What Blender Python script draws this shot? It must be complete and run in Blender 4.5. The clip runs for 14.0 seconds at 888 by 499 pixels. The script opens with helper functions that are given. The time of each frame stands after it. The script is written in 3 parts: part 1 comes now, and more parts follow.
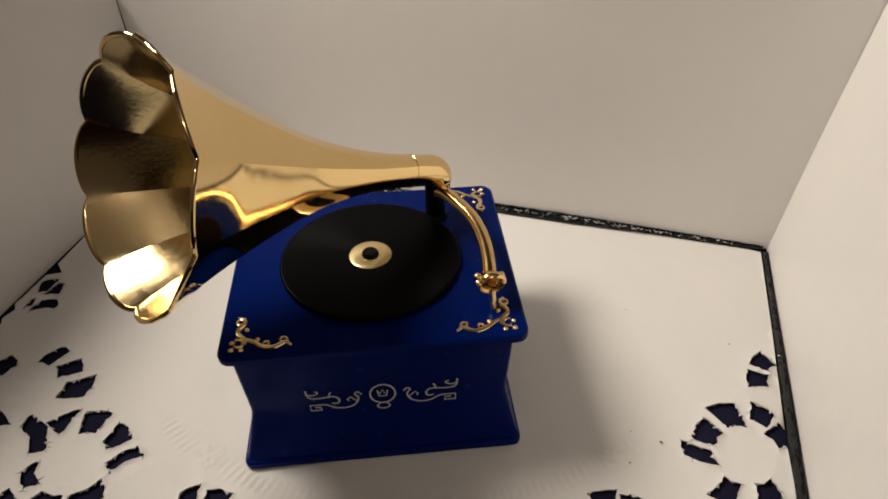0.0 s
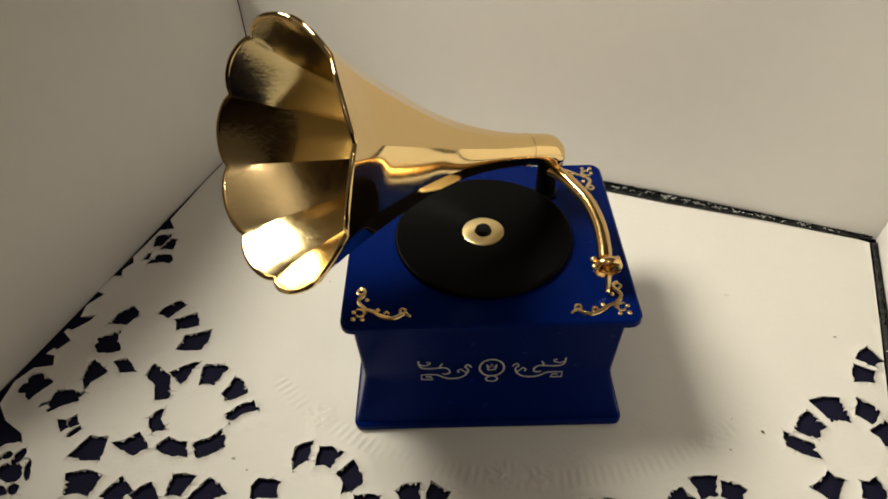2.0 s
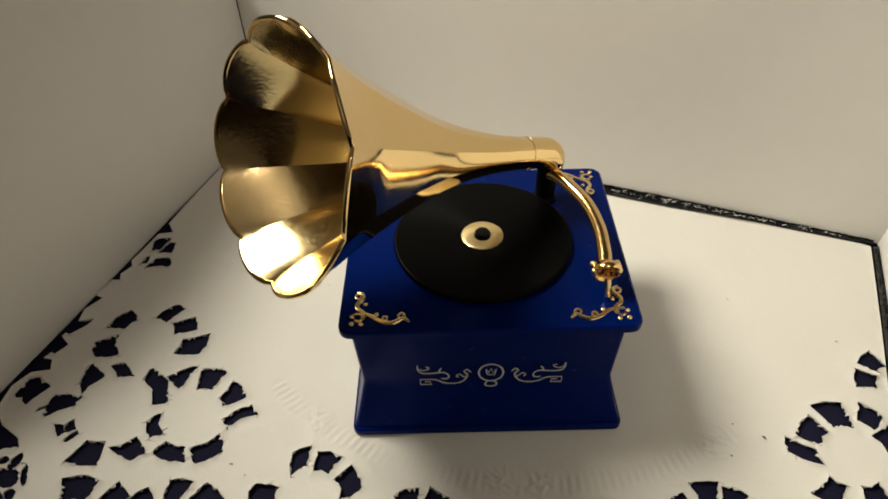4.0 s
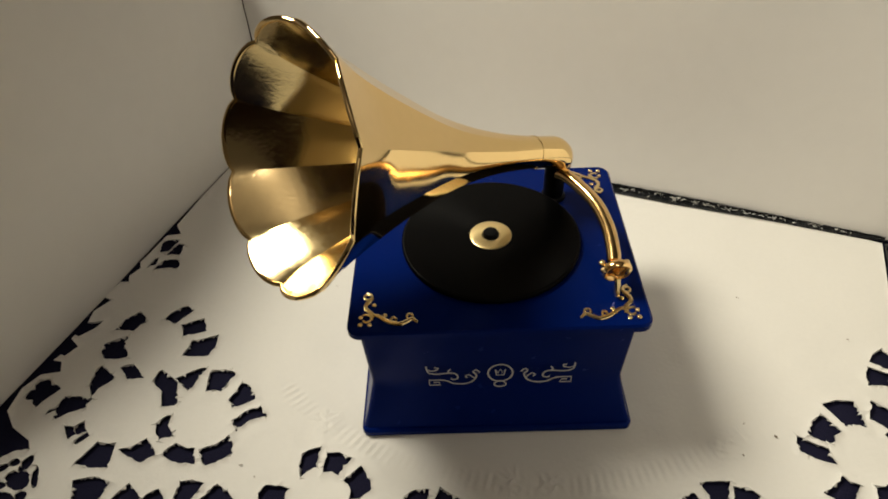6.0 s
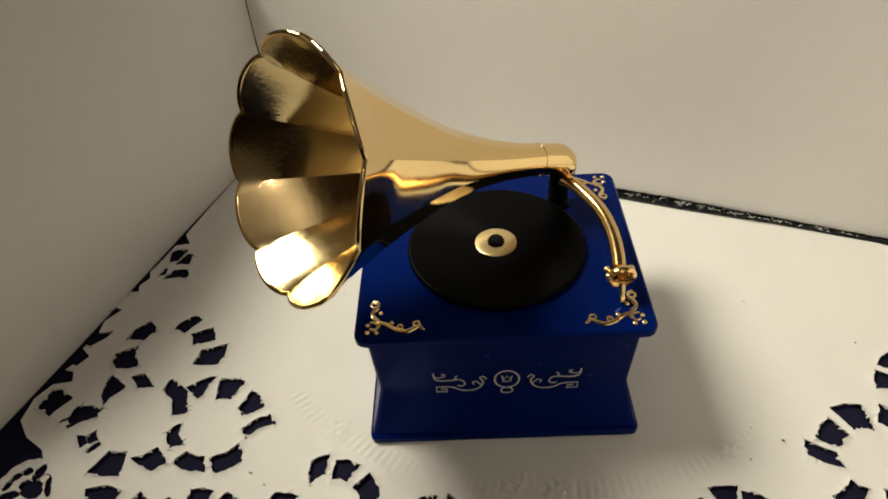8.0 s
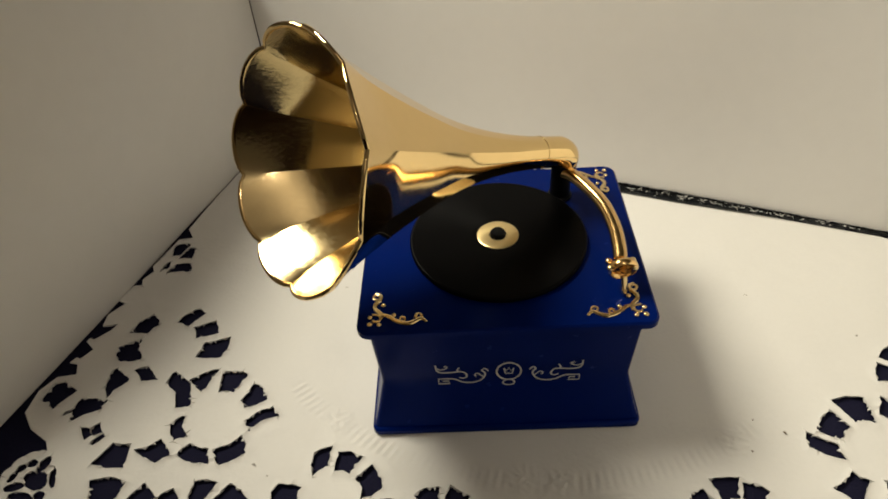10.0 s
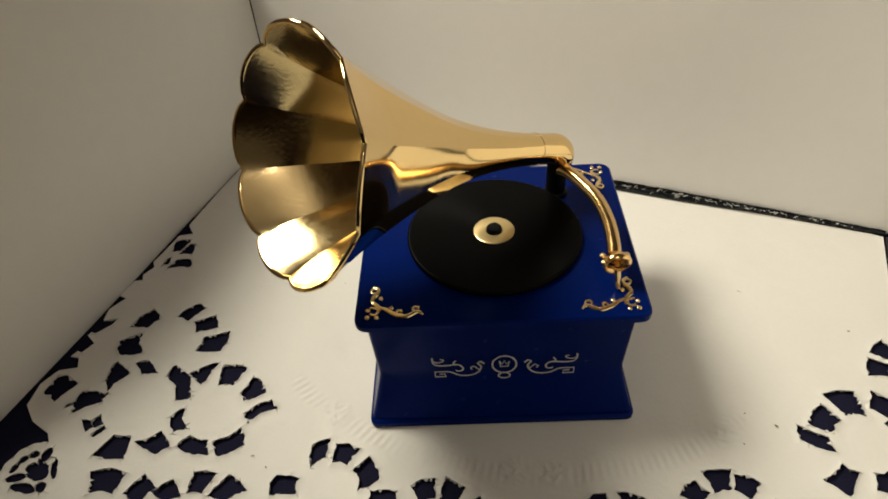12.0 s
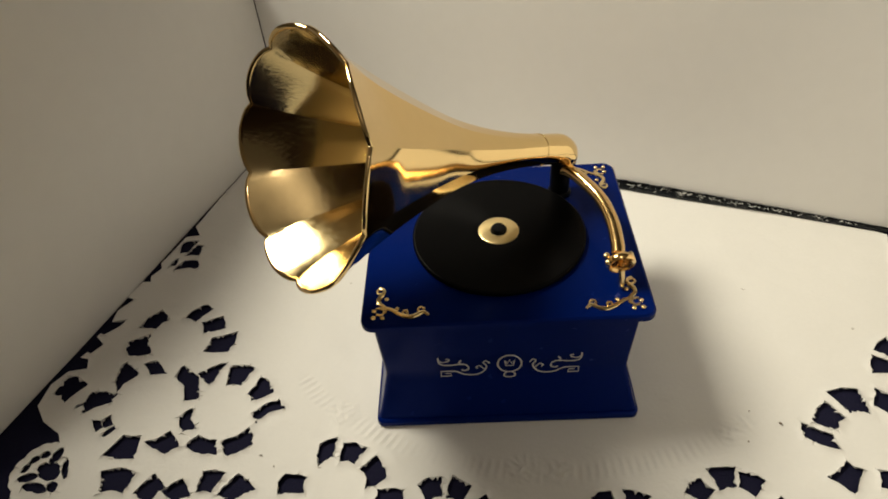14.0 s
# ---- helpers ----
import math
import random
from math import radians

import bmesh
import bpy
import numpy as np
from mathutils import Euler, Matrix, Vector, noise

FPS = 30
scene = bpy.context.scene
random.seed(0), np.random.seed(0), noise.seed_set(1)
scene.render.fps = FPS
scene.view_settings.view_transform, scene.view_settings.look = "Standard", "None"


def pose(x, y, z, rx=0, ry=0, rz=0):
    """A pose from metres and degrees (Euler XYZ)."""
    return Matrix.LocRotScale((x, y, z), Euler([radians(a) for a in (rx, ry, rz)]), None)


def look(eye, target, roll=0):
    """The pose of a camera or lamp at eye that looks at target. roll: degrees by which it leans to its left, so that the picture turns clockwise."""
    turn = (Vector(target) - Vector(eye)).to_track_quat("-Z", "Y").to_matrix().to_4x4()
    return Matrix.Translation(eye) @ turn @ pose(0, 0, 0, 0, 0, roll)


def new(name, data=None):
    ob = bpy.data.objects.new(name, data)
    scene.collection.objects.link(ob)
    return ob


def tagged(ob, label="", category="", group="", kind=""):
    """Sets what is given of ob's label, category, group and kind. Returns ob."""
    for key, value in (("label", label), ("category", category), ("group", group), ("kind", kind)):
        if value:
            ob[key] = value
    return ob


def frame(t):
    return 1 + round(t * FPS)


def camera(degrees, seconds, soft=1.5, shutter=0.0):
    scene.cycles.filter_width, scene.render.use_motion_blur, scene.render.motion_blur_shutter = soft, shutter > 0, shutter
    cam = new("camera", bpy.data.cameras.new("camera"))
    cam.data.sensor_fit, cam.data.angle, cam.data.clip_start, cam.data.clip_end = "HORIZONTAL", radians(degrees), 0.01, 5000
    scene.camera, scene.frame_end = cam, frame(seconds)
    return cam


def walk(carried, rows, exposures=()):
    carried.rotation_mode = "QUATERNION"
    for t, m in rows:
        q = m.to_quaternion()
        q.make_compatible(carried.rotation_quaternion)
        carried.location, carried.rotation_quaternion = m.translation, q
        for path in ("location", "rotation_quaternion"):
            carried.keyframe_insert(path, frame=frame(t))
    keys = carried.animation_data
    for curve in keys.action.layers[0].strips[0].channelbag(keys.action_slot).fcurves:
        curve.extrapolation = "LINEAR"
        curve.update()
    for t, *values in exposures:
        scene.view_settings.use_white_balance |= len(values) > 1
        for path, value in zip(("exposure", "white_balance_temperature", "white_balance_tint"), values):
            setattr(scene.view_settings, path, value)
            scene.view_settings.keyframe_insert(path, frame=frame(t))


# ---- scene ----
cam = camera(65.7, 14.0, 1.8)
PATH = [
    (0, (0.01, -0.199, 0.222), (0.146, 1.343, -1.045), -1.0),
    (0.5, (-0.004, -0.203, 0.219), (0.073, 1.3, -1.098), 0.1),
    (1, (-0.012, -0.198, 0.221), (-0.001, 1.219, -1.191), -1.1),
    (1.5, (-0.012, -0.197, 0.226), (-0.019, 1.233, -1.172), -1.6),
    (2, (-0.012, -0.196, 0.231), (-0.035, 1.272, -1.127), -2.1),
    (2.5, (-0.012, -0.196, 0.231), (-0.032, 1.273, -1.126), -1.9),
    (5, (-0.011, -0.194, 0.23), (-0.045, 1.283, -1.118), -2.6),
    (5.5, (-0.011, -0.194, 0.23), (-0.05, 1.283, -1.117), -2.9),
    (6, (-0.012, -0.194, 0.23), (-0.056, 1.279, -1.122), -3.0),
    (6.5, (-0.011, -0.194, 0.231), (-0.059, 1.283, -1.117), -3.3),
    (7, (-0.012, -0.195, 0.231), (-0.068, 1.286, -1.113), -3.7),
    (7.5, (-0.012, -0.195, 0.232), (-0.074, 1.289, -1.107), -3.9),
    (8, (-0.011, -0.195, 0.232), (-0.078, 1.288, -1.107), -4.2),
    (10.5, (-0.011, -0.197, 0.231), (-0.085, 1.282, -1.114), -4.4),
    (11, (-0.008, -0.196, 0.232), (-0.062, 1.287, -1.109), -3.9),
    (11.5, (-0.008, -0.198, 0.231), (-0.063, 1.284, -1.11), -4.1),
    (12, (-0.01, -0.201, 0.232), (-0.082, 1.279, -1.111), -4.2),
    (12.5, (-0.01, -0.202, 0.234), (-0.089, 1.279, -1.108), -4.7),
    (13, (-0.01, -0.202, 0.234), (-0.095, 1.28, -1.106), -4.9),
    (13.5, (-0.01, -0.202, 0.234), (-0.096, 1.274, -1.113), -4.9),
    (14, (-0.01, -0.202, 0.234), (-0.096, 1.275, -1.112), -4.9),
]
EXPOSURES = [(0.0, -0.26, 6260, 20), (0.5, -0.17, 6260, 20), (1.0, -0.08, 6400, 12), (2.5, -0.03, 6400, 11), (14.0, 0.01, 6400, 11)]
walk(cam, [(t, look(eye, target, roll)) for t, eye, target, roll in PATH], EXPOSURES)

# ---- light ----
world = bpy.data.worlds.new("world")
scene.world = world
world.use_nodes = True
world.node_tree.nodes["Background"].inputs[0].default_value = (0.9, 0.75, 0.6, 1)
world.node_tree.nodes["Background"].inputs[1].default_value = 0.02


# a shaded desk lamp over the left board, and a dim fill added for the room
data = bpy.data.lights.new("desk_lamp_bulb", "SPOT")
data.shadow_soft_size, data.energy, data.color = 0.10, 17.4, (1.0, 0.93, 0.74)
data.spot_size, data.spot_blend = radians(85), 1.0
new("desk_lamp_bulb", data).matrix_world = look((-0.266, 0.118, 0.476), (0.19, 0.0, 0.03))
# unseen fill: brightens ceiling and south wall where the gold mirrors them
data = bpy.data.lights.new("room_fill", "POINT")
data.shadow_soft_size, data.energy, data.color = 0.09, 4.4, (1.0, 0.90, 0.79)
new("room_fill", data).location = (0.10, -0.80, 1.40)


# ---- materials ----
def material(name, base, rough=0.5, metal=0.0, vary=0.12, grain=60.0, blotch=9.0, bump=0.0, bump_scale=400.0,
             rough_vary=0.1, spec=0.5, aniso=0.0, coat=0.0, second=None, island=0.0):
    """A surface with colour variation at two scales, uneven gloss and fine relief; scales in cycles per metre."""
    m = bpy.data.materials.new(name)
    m.use_nodes = True
    n, ln = m.node_tree.nodes, m.node_tree.links.new
    b = n["Principled BSDF"]
    b.inputs["Metallic"].default_value = metal
    b.inputs["Specular IOR Level"].default_value = spec
    b.inputs["Coat Weight"].default_value = coat
    b.inputs["Coat Roughness"].default_value = 0.12
    co = n.new("ShaderNodeTexCoord").outputs["Object"]

    def noise_at(scale, detail=4.0):
        t = n.new("ShaderNodeTexNoise")
        t.inputs["Scale"].default_value, t.inputs["Detail"].default_value = scale, detail
        ln(co, t.inputs["Vector"])
        return t.outputs["Fac"]

    def blend(fac, a, c):
        x = n.new("ShaderNodeMix")
        x.data_type = "RGBA"
        ln(fac, x.inputs[0])
        for socket, value in ((x.inputs[6], a), (x.inputs[7], c)):
            if isinstance(value, tuple):
                socket.default_value = (*value, 1)
            else:
                ln(value, socket)
        return x.outputs[2]

    lo = tuple(c * (1 - vary) for c in base)
    hi = second or tuple(min(1.0, c * (1 + vary)) for c in base)
    fine = blend(noise_at(grain), lo, hi)
    wide = blend(noise_at(blotch, 2.0), lo, hi)
    half = n.new("ShaderNodeMix")
    half.data_type = "RGBA"
    half.inputs[0].default_value = 0.5
    ln(fine, half.inputs[6]), ln(wide, half.inputs[7])
    ln(half.outputs[2], b.inputs["Base Color"])
    r = n.new("ShaderNodeMapRange")
    r.inputs["To Min"].default_value, r.inputs["To Max"].default_value = max(0.02, rough - rough_vary), min(1, rough + rough_vary)
    ln(noise_at(grain * 0.6, 5.0), r.inputs["Value"])
    ln(r.outputs[0], b.inputs["Roughness"])
    if bump:
        k = n.new("ShaderNodeBump")
        k.inputs["Strength"].default_value, k.inputs["Distance"].default_value = 1.0, bump
        ln(noise_at(bump_scale, 5.0), k.inputs["Height"])
        ln(k.outputs[0], b.inputs["Normal"])
    if aniso:
        t = n.new("ShaderNodeTangent")
        t.direction_type, t.axis = "RADIAL", "Z"
        ln(t.outputs[0], b.inputs["Tangent"])
        b.inputs["Anisotropic"].default_value = aniso
    return m


PAPER = material("doily_paper", (0.635, 0.62, 0.585), 0.62, vary=0.04, grain=500, blotch=18, bump=0.00012, bump_scale=600, spec=0.3)
BOARD = material("white_board", (0.71, 0.69, 0.66), 0.36, vary=0.05, grain=120, blotch=13, bump=0.00015, bump_scale=60, spec=0.4)
CLOTH = material("navy_cloth", (0.009, 0.009, 0.024), 0.85, vary=0.4, grain=900, blotch=30, bump=0.0004, bump_scale=1500, spec=0.08)
BLUE = material("blue_plastic", (0.0005, 0.0085, 0.096), 0.25, 0.2, spec=0.05, vary=0.10, grain=250, blotch=25, bump=0.00002, bump_scale=900, rough_vary=0.06)
GOLD = material("polished_gold", (0.95, 0.69, 0.32), 0.07, 1.0, vary=0.05, grain=300, blotch=40, bump=0.000012, bump_scale=240, rough_vary=0.04)
GOLD_SATIN = material("fingered_gold", (0.96, 0.74, 0.39), 0.13, 1.0, vary=0.10, grain=900, blotch=130, bump=0.00003, bump_scale=800, rough_vary=0.07)
GOLD_DEEP = material("deep_gold", (0.88, 0.58, 0.24), 0.17, 1.0, vary=0.10, grain=400, blotch=80, bump=0.00002, bump_scale=500, rough_vary=0.06)
GOLD_WORN = material("worn_gold", (0.82, 0.64, 0.34), 0.22, 1.0, vary=0.15, grain=500, blotch=60, bump=0.00003, bump_scale=700, rough_vary=0.1)
SILVER = material("silver_print", (0.50, 0.48, 0.46), 0.45, 0.3, vary=0.15, grain=900, blotch=90)
VINYL = material("black_vinyl", (0.0018, 0.0017, 0.0018), 0.38, spec=0.045, vary=0.2, grain=300, blotch=40, rough_vary=0.06, aniso=0.75)
BLACK = material("black_plastic", (0.002, 0.002, 0.0025), 0.35, spec=0.12, vary=0.2, grain=300, blotch=40)
LABEL = material("gold_label", (0.80, 0.62, 0.30), 0.30, 0.85, vary=0.12, grain=700, blotch=90, rough_vary=0.08, aniso=0.5)
ROOM = material("beige_plaster", (0.50, 0.44, 0.36), 0.8, vary=0.1, grain=20, blotch=2)
ROOM_PALE = material("pale_plaster", (0.62, 0.58, 0.50), 0.8, vary=0.1, grain=20, blotch=2)
ROOM_DARK = material("brown_wood", (0.046, 0.020, 0.012), 0.5, vary=0.3, grain=20, blotch=3)
ROOM_MID = material("tan_plaster", (0.30, 0.26, 0.21), 0.8, vary=0.1, grain=20, blotch=2)
CEILING = material("ceiling_plaster", (0.72, 0.66, 0.56), 0.8, vary=0.1, grain=20, blotch=2)
TAPE = material("black_foil", (0.008, 0.009, 0.010), 0.22, vary=0.3, grain=400, blotch=60, spec=0.5, rough_vary=0.12)
FLECK = material("pale_fleck", (0.42, 0.41, 0.38), 0.4, vary=0.4, grain=900, blotch=300)
CRUMB = material("brown_crumb", (0.16, 0.12, 0.08), 0.8, vary=0.3, grain=900, blotch=400)


# ---- mesh helpers ----
def part(name, bm, mat, parent=None, label="", smooth=True, angle=35):
    """Links a bmesh as one mesh object under a thing."""
    bmesh.ops.recalc_face_normals(bm, faces=bm.faces)
    if smooth:
        for f in bm.faces:
            f.smooth = True
        for e in bm.edges:
            if len(e.link_faces) == 2 and e.calc_face_angle(0) > radians(angle):
                e.smooth = False
    mesh = bpy.data.meshes.new(name)
    bm.to_mesh(mesh)
    bm.free()
    mesh.materials.append(mat)
    ob = new(name, mesh)
    ob.parent = parent
    return tagged(ob, label)


def thing(name, x=0, y=0, z=0, label="", category=""):
    ob = new(name)
    ob.matrix_world = pose(x, y, z)
    ob.empty_display_size = 0.02
    return tagged(ob, label, category)


def prism(outlines, cap=True):
    """A closed skin through rings of equal length."""
    bm = bmesh.new()
    rings = [[bm.verts.new(p) for p in ring] for ring in outlines]
    k = len(rings[0])
    for a, b in zip(rings, rings[1:]):
        for i in range(k):
            bm.faces.new((a[i], a[(i + 1) % k], b[(i + 1) % k], b[i]))
    if cap:
        bm.faces.new(rings[0][::-1]), bm.faces.new(rings[-1])
    return bm


def rounded(hx, hy, z, r, cy=0.0, n=5):
    """A rounded rectangle of half sizes hx, hy at height z."""
    pts = []
    for sx, sy, a0 in ((1, 1, 0), (-1, 1, 90), (-1, -1, 180), (1, -1, 270)):
        for i in range(n + 1):
            a = radians(a0 + 90 * i / n)
            pts.append(Vector((sx * (hx - r) + r * math.cos(a), cy + sy * (hy - r) + r * math.sin(a), z)))
    return pts


def lathe(profile, segs=64, axis=Matrix()):
    """Turns a profile of (radius, height) round z; radius 0 closes it."""
    bm = bmesh.new()
    rings = []
    for r, h in profile:
        if r == 0:
            rings.append([bm.verts.new(axis @ Vector((0, 0, h)))])
        else:
            rings.append([bm.verts.new(axis @ Vector((r * math.cos(2 * math.pi * i / segs), r * math.sin(2 * math.pi * i / segs), h))) for i in range(segs)])
    for a, b in zip(rings, rings[1:]):
        for i in range(segs):
            j = (i + 1) % segs
            if len(a) == 1 and len(b) > 1:
                bm.faces.new((a[0], b[i], b[j]))
            elif len(b) == 1 and len(a) > 1:
                bm.faces.new((a[i], a[j], b[0]))
            elif len(a) > 1:
                bm.faces.new((a[i], a[j], b[j], b[i]))
    return bm


def smooth_line(pts, steps=6):
    """A Catmull-Rom line through points."""
    pts = [Vector(p) for p in pts]
    ext = [2 * pts[0] - pts[1], *pts, 2 * pts[-1] - pts[-2]]
    out = []
    for a, b, c, d in zip(ext, ext[1:], ext[2:], ext[3:]):
        for i in range(steps):
            u = i / steps
            out.append(0.5 * (2 * b + (c - a) * u + (2 * a - 5 * b + 4 * c - d) * u * u + (3 * b - a - 3 * c + d) * u ** 3))
    return out + [pts[-1]]


def tube(bm, pts, radii, segs=8, flat=1.0, up=Vector((0, 0, 1))):
    """Sweeps a round or flattened section along points into bm, with rounded ends."""
    pts = [Vector(p) for p in pts]
    if not isinstance(radii, (list, tuple)):
        radii = [radii] * len(pts)
    if len(radii) != len(pts):
        radii = [radii[min(len(radii) - 1, int(i * len(radii) / len(pts)))] for i in range(len(pts))]
    rings = []
    for i, p in enumerate(pts):
        d = (pts[min(i + 1, len(pts) - 1)] - pts[max(i - 1, 0)]).normalized()
        side = d.cross(up)
        side = side.normalized() if side.length > 0.05 else d.cross(Vector((0, 1, 0))).normalized()
        top = side.cross(d)
        rings.append([bm.verts.new(p + radii[i] * (math.cos(a) * side + flat * math.sin(a) * top)) for a in (2 * math.pi * k / segs for k in range(segs))])
    for a, b in zip(rings, rings[1:]):
        for k in range(segs):
            bm.faces.new((a[k], a[(k + 1) % segs], b[(k + 1) % segs], b[k]))
    for ring, p, q in ((rings[0], pts[0], pts[1]), (rings[-1], pts[-1], pts[-2])):
        tip = bm.verts.new(p + (p - q).normalized() * 0.5 * (ring[0].co - p).length)
        for k in range(segs):
            bm.faces.new((ring[k], ring[(k + 1) % segs], tip))
    return bm


def ball(bm, place, r, squash=1.0):
    m = Matrix.Translation(place) @ Matrix.Diagonal((r, r, r * squash, 1))
    bmesh.ops.create_icosphere(bm, subdivisions=2, radius=1.0, matrix=m)


def spiral(centre, r0, r1, a0, a1, n=12):
    """A flat spiral in the plane, degrees."""
    out = []
    for i in range(n + 1):
        u = i / n
        a, r = radians(a0 + (a1 - a0) * u), r0 + (r1 - r0) * u
        out.append(Vector((centre[0] + r * math.cos(a), centre[1] + r * math.sin(a), 0)))
    return out


# ---- the white box corner ----
BACK_L, BACK_R = Vector((-0.1275, 0.1800, 0)), Vector((0.1960, 0.0530, 0))
ALONG = (BACK_R - BACK_L).normalized()
OUT = Vector((-ALONG.y, ALONG.x, 0))
LEFT_WAY = Vector((-0.0625, -0.177, 0)).normalized()
RIGHT_WAY = Vector((-0.0450, -0.122, 0)).normalized()


def board(name, start, way, length, height, outward, thick=0.004, splay=0.05, label="", slant=None):
    """An upright board, slightly bowed, leaning outwards; its top slopes down on both sides of slant."""
    bm = bmesh.new()
    nx, nz = 24, 10
    skins = []
    for off in (0.0, thick):
        rows = []
        for k in range(nz + 1):
            row = []
            for i in range(nx + 1):
                s = length * i / nx
                top = height if slant is None else height + 0.33 * min(0.0, s - slant) - (height - 0.03) * max(0.0, (s - slant) / (length - slant))
                z = top * k / nz
                bow = 0.0008 * noise.noise(Vector((s * 9, z * 9, start.x * 10)))
                row.append(bm.verts.new(start + way * s + outward * (off + splay * z + bow) + Vector((0, 0, z))))
            rows.append(row)
        skins.append(rows)
        for a, b in zip(rows, rows[1:]):
            for i in range(nx):
                bm.faces.new((a[i], a[i + 1], b[i + 1], b[i]))
    f, b = skins
    border = [(0, i) for i in range(nx + 1)] + [(k, nx) for k in range(1, nz + 1)] + [(nz, i) for i in range(nx - 1, -1, -1)] + [(k, 0) for k in range(nz - 1, 0, -1)]
    for (k, i), (k2, i2) in zip(border, border[1:] + border[:1]):
        bm.faces.new((f[k][i], f[k2][i2], b[k2][i2], b[k][i]))
    return tagged(part(name, bm, BOARD, None), label, "wall", kind="structure")


board("wall_back", BACK_L + ALONG * 0.0004, ALONG, (BACK_R - BACK_L).length + 0.022, 0.19, OUT, splay=0.0,
      label="upright white board behind the gramophone with a dark joint below")
board("wall_left", BACK_L + LEFT_WAY * 0.0005, LEFT_WAY, 0.247, 0.151, Vector((LEFT_WAY.y, -LEFT_WAY.x, 0)), splay=0.0, slant=0.150,
      label="upright white board in shade beside the paper doily")
board("wall_right", BACK_R + RIGHT_WAY * 0.0005, RIGHT_WAY, 0.34, 0.165, Vector((-RIGHT_WAY.y, RIGHT_WAY.x, 0)), splay=0.082,
      label="upright white board in warm light beside the paper doily")


def joint(name, start, way, length, wide, label):
    """Crumpled shiny black tape in the angle between a board and the table."""
    inward = Vector((way.y, -way.x, 0))
    if inward.dot(-start) < 0:
        inward = -inward
    bm = bmesh.new()
    rows, n = [], int(length / 0.0012)
    for i in range(n + 1):
        s = length * i / n
        w = wide(i / n)
        row = []
        for k in range(9):
            u = k / 8
            ruck = 0.0011 * noise.noise(Vector((s * 260, u * 3, 5))) + 0.0006 * noise.noise(Vector((s * 700, u * 6, 9)))
            across, up = (0.0003 + w * max(0, u - 0.45) / 0.55, 0.0004 + w * 0.6 * max(0, 0.45 - u) / 0.45)
            row.append(bm.verts.new(start + way * s + inward * (across + abs(ruck) * 0.6) + Vector((0, 0, up + abs(ruck)))))
        rows.append(row)
    for a, b in zip(rows, rows[1:]):
        for k in range(8):
            bm.faces.new((a[k], a[k + 1], b[k + 1], b[k]))
    ob = part(name, bm, TAPE, angle=40)
    return tagged(ob, label, "tape", kind="structure")


joint("trim_back", BACK_L + ALONG * 0.004, ALONG, (BACK_R - BACK_L).length - 0.006, lambda u: 0.0046 - 0.0028 * max(0, u - 0.7) / 0.3, "crumpled shiny black tape along the foot of the board")
joint("trim_right", BACK_R + RIGHT_WAY * 0.004, RIGHT_WAY, 0.25, lambda u: 0.0020 + 0.0026 * u, "crumpled black tape along the foot of the board")

# short pale slivers strewn along the back tape
bm = bmesh.new()
fleck = random.Random(11)
for i in range(120):
    s = fleck.uniform(0.16, 0.33)
    p = BACK_L + ALONG * s - OUT * fleck.uniform(0.0012, 0.0030) + Vector((0, 0, fleck.uniform(0.0012, 0.0026)))
    way = (ALONG * fleck.uniform(-1, 1) + Vector((0, 0, fleck.uniform(-.5, .5))) - OUT * fleck.uniform(-.4, .4)).normalized()
    q = p + way * fleck.uniform(0.0006, 0.0030)
    bend = p.lerp(q, 0.5) + Vector((0, 0, fleck.uniform(-.0003, .0004)))
    rings = [[bm.verts.new(c + d * w) for d in (OUT, Vector((0, 0, 1)), -OUT, Vector((0, 0, -1)))] for c, w in ((p, 0.0001), (bend, fleck.uniform(0.00015, 0.0004)), (q, 0.0001))]
    for a, b in zip(rings, rings[1:]):
        for k in range(4):
            bm.faces.new((a[k], a[(k + 1) % 4], b[(k + 1) % 4], b[k]))
    bm.faces.new(rings[0]), bm.faces.new(rings[-1])
tagged(part("tape_flecks", bm, FLECK), "small pale flecks on the black tape", "flecks", kind="stuff")

# table, cloth and the unseen room around, added to close the place
bm = prism([rounded(0.75, 0.55, z, 0.03 if 0 < i < 3 else 0.028, -0.1) for i, z in enumerate((-0.033, -0.031, -0.005, -0.003))])
tagged(part("table_top", bm, ROOM_DARK), "dark brown wooden table top under the cloth", "table", kind="structure")
bm = bmesh.new()
bmesh.ops.create_grid(bm, x_segments=120, y_segments=90, size=1.0, matrix=Matrix.Translation((0, -0.1, -0.0014)) @ Matrix.Diagonal((0.6, 0.42, 1, 1)))
for v in bm.verts:
    v.co.z += 0.0004 * noise.noise(v.co * 30)
bmesh.ops.solidify(bm, geom=bm.faces[:], thickness=0.0008)
tagged(part("tablecloth", bm, CLOTH), "dark navy cloth showing through the holes of the doily", "cloth", kind="structure")


def slab(name, lo, hi, mat, label, category):
    bm = bmesh.new()
    bmesh.ops.create_cube(bm, size=1.0, matrix=Matrix.Translation((Vector(lo) + Vector(hi)) / 2) @ Matrix.Diagonal((*(Vector(hi) - Vector(lo)), 1)))
    return tagged(part(name, bm, mat, smooth=False), label, category, kind="structure")


